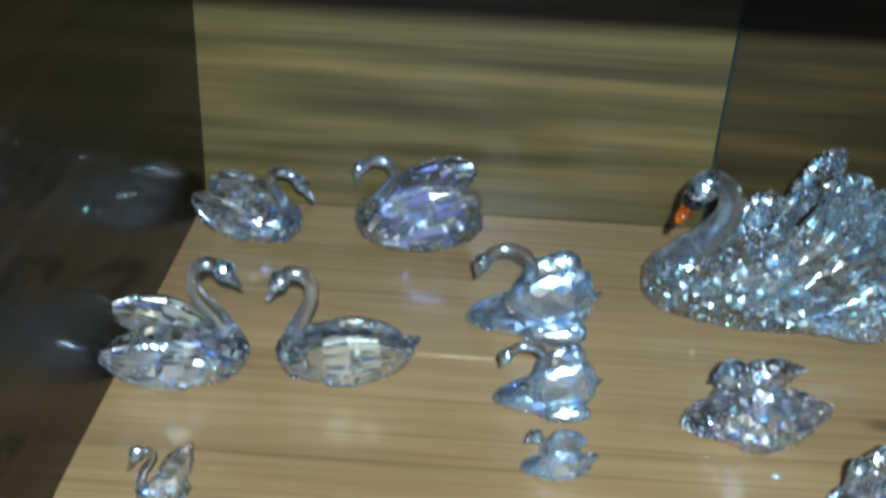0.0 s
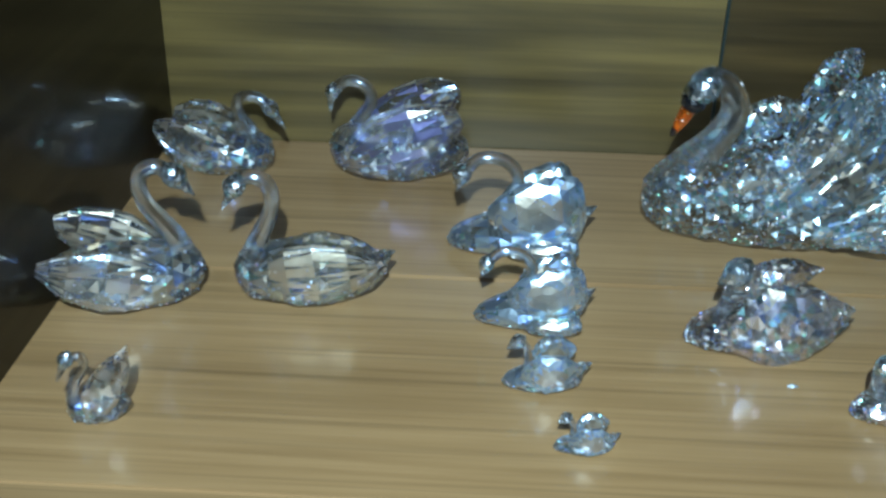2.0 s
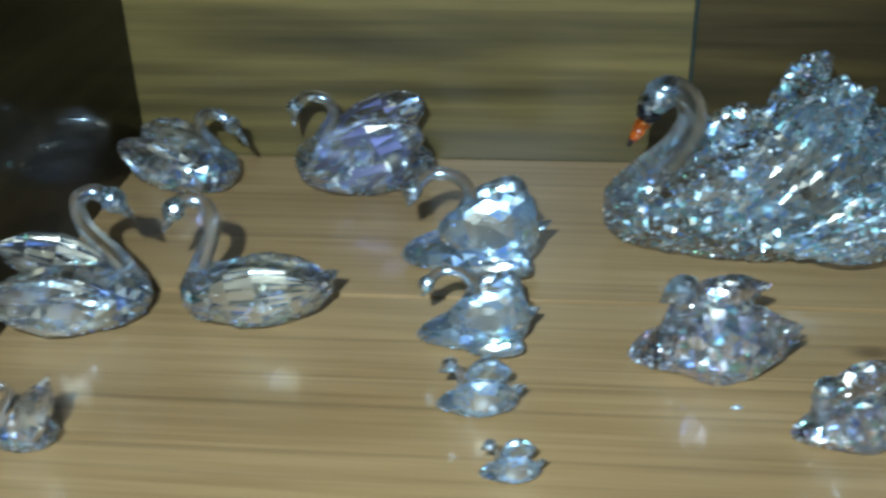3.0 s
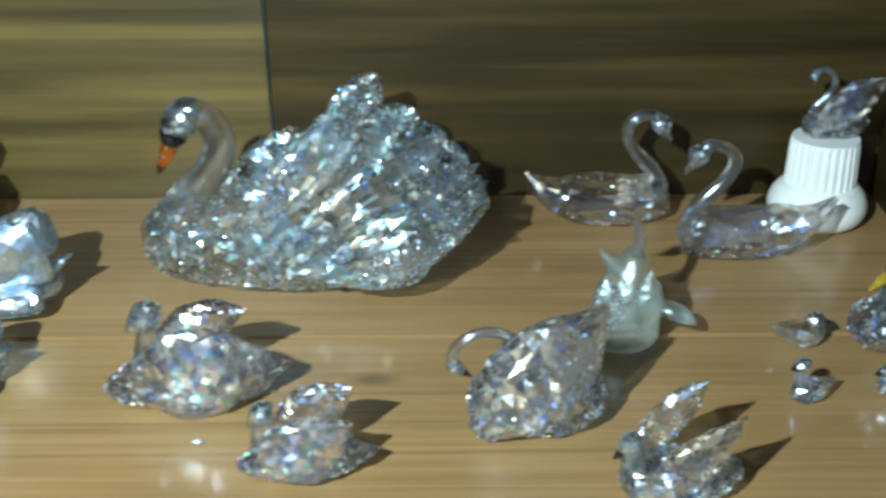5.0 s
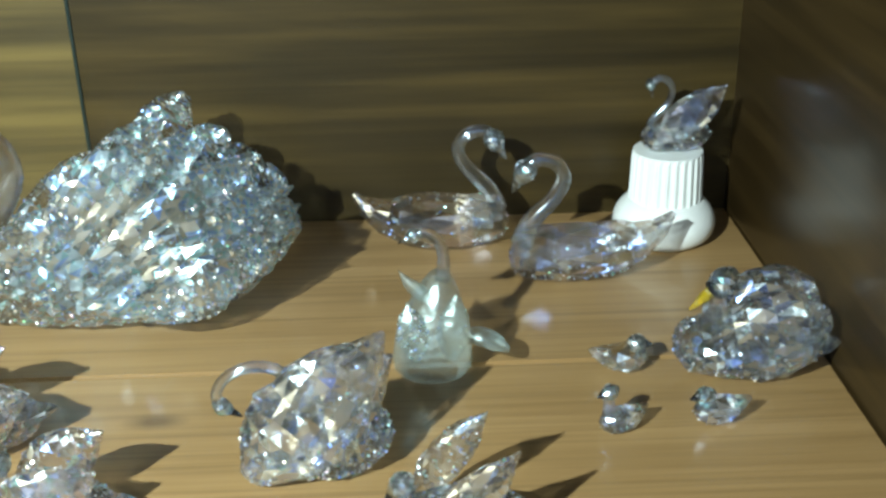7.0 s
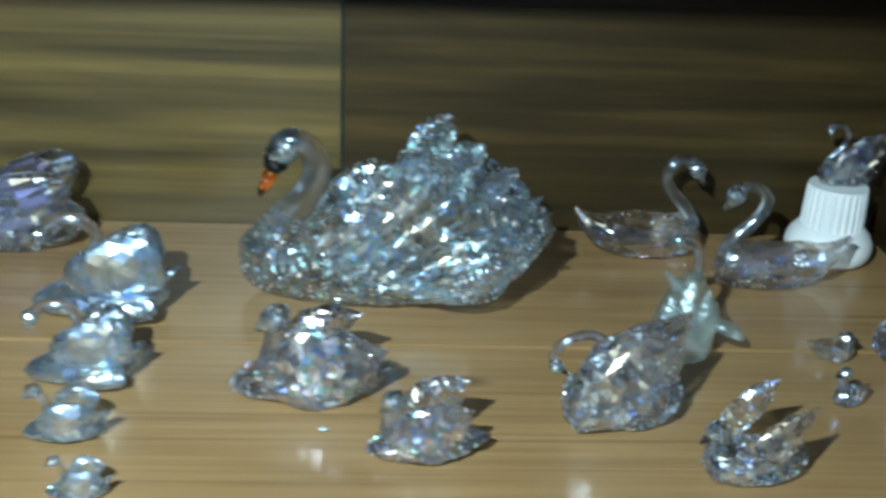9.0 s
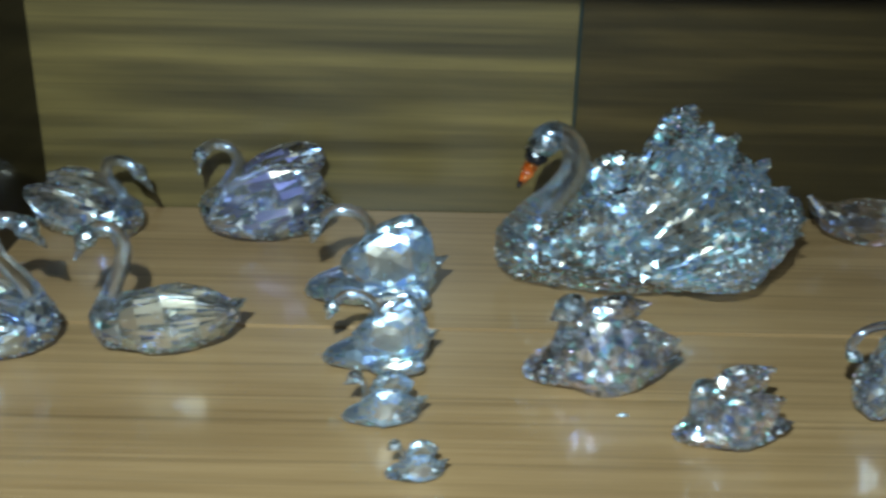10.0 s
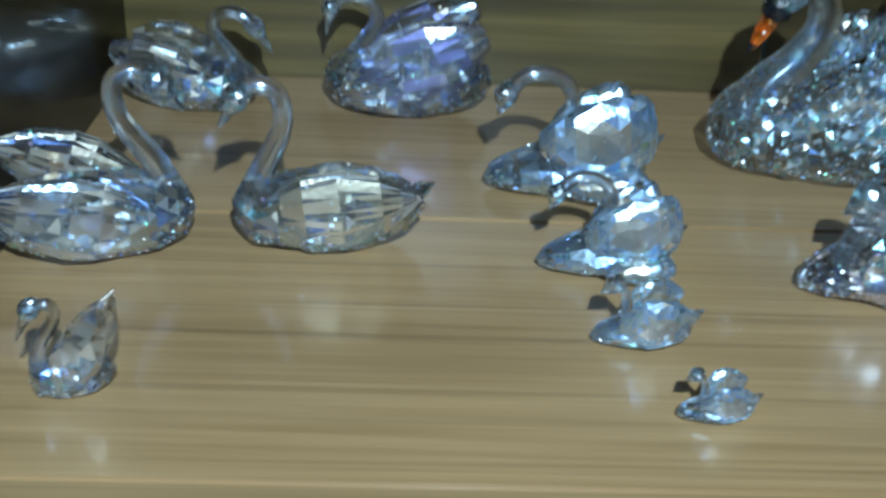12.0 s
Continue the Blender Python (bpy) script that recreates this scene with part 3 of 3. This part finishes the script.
# frosted bird: a tulip-shaped body, one pointed wing, a stub of a tail, a clear neck
bird = thing("frosted_bird", "frosted glass bird with pointed wing and clear curved neck", "bird ornament", (0.373, 0.247, 0))
rng = random.Random(16)
rows = [(0, 0, 0.0, 0.010, 0.010), (0, 0, 0.003, 0.0145, 0.0145), (0, 0, 0.009, 0.0160, 0.0155), (0.001, 0, 0.019, 0.0148, 0.014), (0.002, 0, 0.029, 0.0118, 0.0108),
        (0.003, 0, 0.037, 0.0080, 0.0070), (0.004, 0, 0.042, 0.0042, 0.004)]
part("body", sweep(bmesh.new(), rows, 16, 18, jitter=0.02, rng=rng), FROST, bird, smooth=True)
part("wing", leaf((0.002, -0.004, 0.034), (-0.012, -0.002, 0.045), 0.0032, 0.0024, 10, 8, (0, 0, -0.003), side=(0, 0, 1)), FROST, bird)
part("wing", leaf((-0.006, -0.0105, 0.011), (-0.009, -0.009, 0.035), 0.0066, 0.0035, 14, 10, (0, -0.002, 0), 0.04, rng, side=(1, 0, 0)), FROST, bird, "beaded side wing", studs=90, stud_size=0.0008)
part("wing", leaf((0.007, -0.010, 0.011), (0.009, -0.007, 0.037), 0.0066, 0.0035, 14, 10, (0, -0.002, 0), 0.03, rng, side=(1, 0, 0)), FROST, bird, studs=8, stud_size=0.0006)
part("tail", leaf((0.011, -0.004, 0.018), (0.029, -0.005, 0.011), 0.0052, 0.0035, 10, 10, (0, 0, 0.002), blunt=0.9, side=(0, 1, 0)), FROST, bird, smooth=True)
pts = [(0.004, 0, 0.039), (0.005, 0.001, 0.047), (0.0035, 0.002, 0.054), (-0.001, 0.002, 0.058), (-0.005, 0.002, 0.0575)]
part("neck", tube(pts, [0.0027, 0.0022, 0.002], 16, 10), GLASS, bird, "clear glass neck", True)
head_part(bird, (-0.006, 0.002, 0.057), (-0.012, 0.002, 0.054), 0.003, GLASS, GLASS)
# long-necked loving pair
DUCK_BODY = [(-0.5, 0.22, 0.03, 0.03), (-0.43, 0.20, 0.13, 0.16), (-0.2, 0.19, 0.20, 0.19), (0.1, 0.20, 0.20, 0.19), (0.34, 0.25, 0.13, 0.13), (0.47, 0.33, 0.07, 0.07), (0.56, 0.43, 0.02, 0.02)]
LONG = [(-0.43, 0.26), (-0.36, 0.42), (-0.23, 0.56), (-0.16, 0.70), (-0.22, 0.81), (-0.34, 0.83), (-0.41, 0.76)]
for place, yaw, lab in (((0.378, 0.364, 0), 184, "smooth clear glass swan with long neck, bowing to its mate"), ((0.4445, 0.325, 0), 2, "smooth clear glass swan with long neck beside the white stand")):
    swan(lab, place, yaw, 0.069, SMOOTH, LONG, 0.05, 0.08, (-0.49, 0.62), [], body=DUCK_BODY, group="loving pair of glass swans", rings=14, segs=14, studs=60)

# white fluted stand with a clear swan on it
stand = thing("fluted_stand", "white plastic stand with fluted cap and round foot", "stand", (0.4885, 0.367, 0))
rows = [(0, 0, 0, 0.0188, 0.0188), (0, 0, 0.0035, 0.0230, 0.0230), (0, 0, 0.010, 0.0246, 0.0246), (0, 0, 0.0165, 0.0222, 0.0222), (0, 0, 0.021, 0.0178, 0.0178)]
part("foot", sweep(bmesh.new(), rows, 12, 40, stagger=False), WHITE, stand, smooth=True)
bm = bmesh.new()
flutes = 26
prev = None
for z, r in ((0.018, 0.0180), (0.020, 0.0176), (0.0425, 0.0168), (0.0448, 0.0162)):
    ring = []
    for k in range(flutes * 4):
        a = 2 * math.pi * k / (flutes * 4)
        rr = r - (0.0008 if k % 4 in (0, 1) and 0.019 < z < 0.044 else 0)
        ring.append(bm.verts.new((rr * math.cos(a), rr * math.sin(a), z)))
    if prev:
        for k in range(len(ring)):
            bm.faces.new((prev[k], prev[(k + 1) % len(ring)], ring[(k + 1) % len(ring)], ring[k]))
    else:
        bm.faces.new(ring)
    prev = ring
bm.faces.new(prev)
part("fluted_cap", bm, WHITE, stand)
swan("clear glass swan with pointed wing on a white stand", (0.4915, 0.367, 0.045), 0, 0.033, SMOOTH, [(-0.36, 0.25), (-0.32, 0.46), (-0.12, 0.70), (-0.10, 0.94), (-0.26, 1.05), (-0.40, 0.96)], 0.055, 0.08, (-0.36, 0.78),
     [((-0.28, -0.1, 0.2), (0.66, -0.12, 0.96), 0.29), ((-0.2, 0.1, 0.2), (0.56, 0.14, 0.86), 0.2)], seed=21, studs=14, rings=13, segs=12, wing_rings=9, wing_segs=8)

# mother swan and three ducklings
swan("rounded faceted crystal swan with black face and yellow bill", (0.494, 0.2405, 0), -4, 0.0585, CLEAR, [(-0.22, 0.3), (-0.24, 0.52), (-0.20, 0.64)], 0.075, 0.10, (-0.40, 0.44),
     [((-0.30, -0.14, 0.24), (0.46, -0.12, 0.44), 0.31), ((-0.20, 0.12, 0.26), (0.44, 0.12, 0.52), 0.27)], tail=((0.3, 0, 0.12), (0.62, 0, 0.22), 0.1), rings=26, segs=22, jitter=0.05, seed=23, studs=150, wing_rings=13, wing_segs=24, wing_jitter=0.04, wing_thick=0.15, table=TABLE_DEEP, reach=0.55, blunt=0.9, beak_material=YELLOW, beak_label="yellow crystal bill", face=True)
CHICK_BODY = [(-0.45, 0.3, 0.05, 0.06), (-0.3, 0.28, 0.2, 0.22), (0.0, 0.28, 0.27, 0.26), (0.3, 0.34, 0.16, 0.16), (0.52, 0.46, 0.03, 0.03)]
for place, yaw, size, nod, lab in (((0.4450, 0.2415, 0), 184, 0.0235, 0.52, "tiny crystal duckling turned to its mother"), ((0.4385, 0.2010, 0), 20, 0.0195, 0.90, "tiny crystal duckling with raised head"),
                                   ((0.4740, 0.2040, 0), 6, 0.0215, 0.56, "tiny crystal duckling beside another")):
    swan(lab, place, yaw, size, CLEAR, [(-0.24, 0.36), (-0.30, 0.36 + (nod - 0.36) * 0.6), (-0.28, nod)], 0.11, 0.16, (-0.54, nod - 0.06), [], body=CHICK_BODY, name="crystal_duckling", category="duckling ornament", group="three ducklings", rings=8, segs=8, studs=14, beak_material=JET)

# ---- the large swan ----
rng = random.Random(77)
big = thing("large_crystal_swan", "large crystal swan covered in tiny facets, amber bill", "swan ornament", (0.2425, 0.309, 0))
rows = [(-0.082, 0, 0.020, 0.006, 0.008), (-0.072, 0, 0.020, 0.018, 0.017), (-0.045, 0, 0.021, 0.030, 0.021), (-0.010, 0, 0.023, 0.037, 0.023),
        (0.030, 0, 0.028, 0.034, 0.026), (0.057, 0, 0.036, 0.022, 0.019), (0.075, 0, 0.042, 0.006, 0.007)]
part("body", sweep(bmesh.new(), rows, 68, 44, jitter=0.05, rng=rng, floor_z=0.0), PAVE, big, studs=560, stud_size=0.001)
pts = [(-0.070, 0, 0.022), (-0.062, 0, 0.036), (-0.050, 0, 0.050), (-0.043, 0, 0.064), (-0.046, 0, 0.076), (-0.055, 0, 0.081), (-0.062, 0, 0.077)]
part("neck", tube(pts, [0.012, 0.008, 0.0065, 0.0065], 30, 14), GLASS, big, "clear smooth glass neck", True)
head = part("head", sweep(bmesh.new(), [(-0.052, 0, 0.081, 0.003, 0.003), (-0.056, 0, 0.079, 0.0072, 0.0072), (-0.062, 0, 0.074, 0.007, 0.007), (-0.066, 0, 0.069, 0.004, 0.004)], 12, 14, jitter=0.02, rng=rng), HEAD_GLASS, big)
part("face_mask", sweep(bmesh.new(), [(-0.0606, 0, 0.0735, 0.0040, 0.0040), (-0.0630, 0, 0.0702, 0.0071, 0.0066), (-0.0652, 0, 0.0662, 0.0050, 0.0046)], 6, 10), JET, head, "jet black band above the bill")
part("beak", sweep(bmesh.new(), [(-0.0642, 0, 0.0670, 0.0042, 0.0038), (-0.0666, 0, 0.0622, 0.0042, 0.0036), (-0.0692, 0, 0.0566, 0.0027, 0.0024), (-0.0706, 0, 0.0530, 0.0015, 0.0013)], 7, 8), AMBER, head, "amber orange crystal bill", studs=9, stud_size=0.0008)
part("beak_tip", sweep(bmesh.new(), [(-0.0700, 0, 0.0556, 0.0024, 0.0022), (-0.0712, 0, 0.0530, 0.0016, 0.0014), (-0.0719, 0, 0.0512, 0.0004, 0.0004)], 4, 6), JET, head, "black bill tip")
# the near wing is a fan of rounded flutes from the flank to a scalloped rim, the far wing a blade with two lobes behind
RIM = ((0.024, 0.002, 0.087), (0.040, 0.009, 0.078), (0.057, 0.008, 0.065), (0.066, 0.0, 0.053), (0.071, -0.009, 0.043), (0.066, -0.020, 0.033), (0.053, -0.028, 0.024))
near = [((-0.040 + 0.009 * i, -0.0275 - 0.0015 * min(i, 5), 0.022 - 0.0014 * i), tip, 0.0125 - 0.0004 * i) for i, tip in enumerate(RIM)]
near.append(((-0.058, -0.016, 0.024), (-0.008, -0.023, 0.055), 0.010))
far = [((-0.014, 0.018, 0.030), (0.026, 0.043, 0.083), 0.0125), ((-0.056, 0.012, 0.026), (-0.002, 0.025, 0.059), 0.011), ((0.006, 0.026, 0.030), (0.043, 0.040, 0.066), 0.012), ((0.018, 0.028, 0.028), (0.057, 0.038, 0.054), 0.012), ((0.030, 0.024, 0.026), (0.068, 0.034, 0.043), 0.012)]
for feathers, lab in ((near, "raised pave wing of overlapping feathers"), (far, "raised pave wing of overlapping feathers")):
    wing = None
    for base, tip, width in feathers:
        bow = (0.002, math.copysign(0.007, base[1]), 0.004)
        f = part("feather" if wing else "wing", leaf(base, tip, width, 0.006, 30, 18, bow, 0.05, rng, full=0.55, blunt=0.75), PAVE, wing or big, studs=95, stud_size=0.001, table=(PAVE_D, PAVE_A) if feathers is near else None, reach=0.42)
        wing = wing or tagged(f, lab)
for k in range(4):
    y = -0.018 + 0.012 * k
    part("tail_feather", leaf((0.05, y * 0.6, 0.036), (0.079 - 0.004 * abs(k - 1.5), y, 0.036 + 0.004 * k), 0.008, 0.004, 12, 10, jitter=0.06, rng=rng, side=(0, 1, 0)), PAVE, big)

# a bright caustic spot between the compact swans, built as a tiny mirror-like solid
chip = thing("caustic_spot", "bright caustic light spot on the shelf, built as a tiny solid", "chip", (0.2095, 0.176, 0))
part("light_spot", sweep(bmesh.new(), [(-0.0022, 0, 0.0008, 0.0004, 0.0004), (0, 0, 0.0009, 0.0013, 0.0009), (0.0022, 0, 0.0008, 0.0004, 0.0003)], 5, 6, jitter=0.1, rng=rng), SILVER, chip)
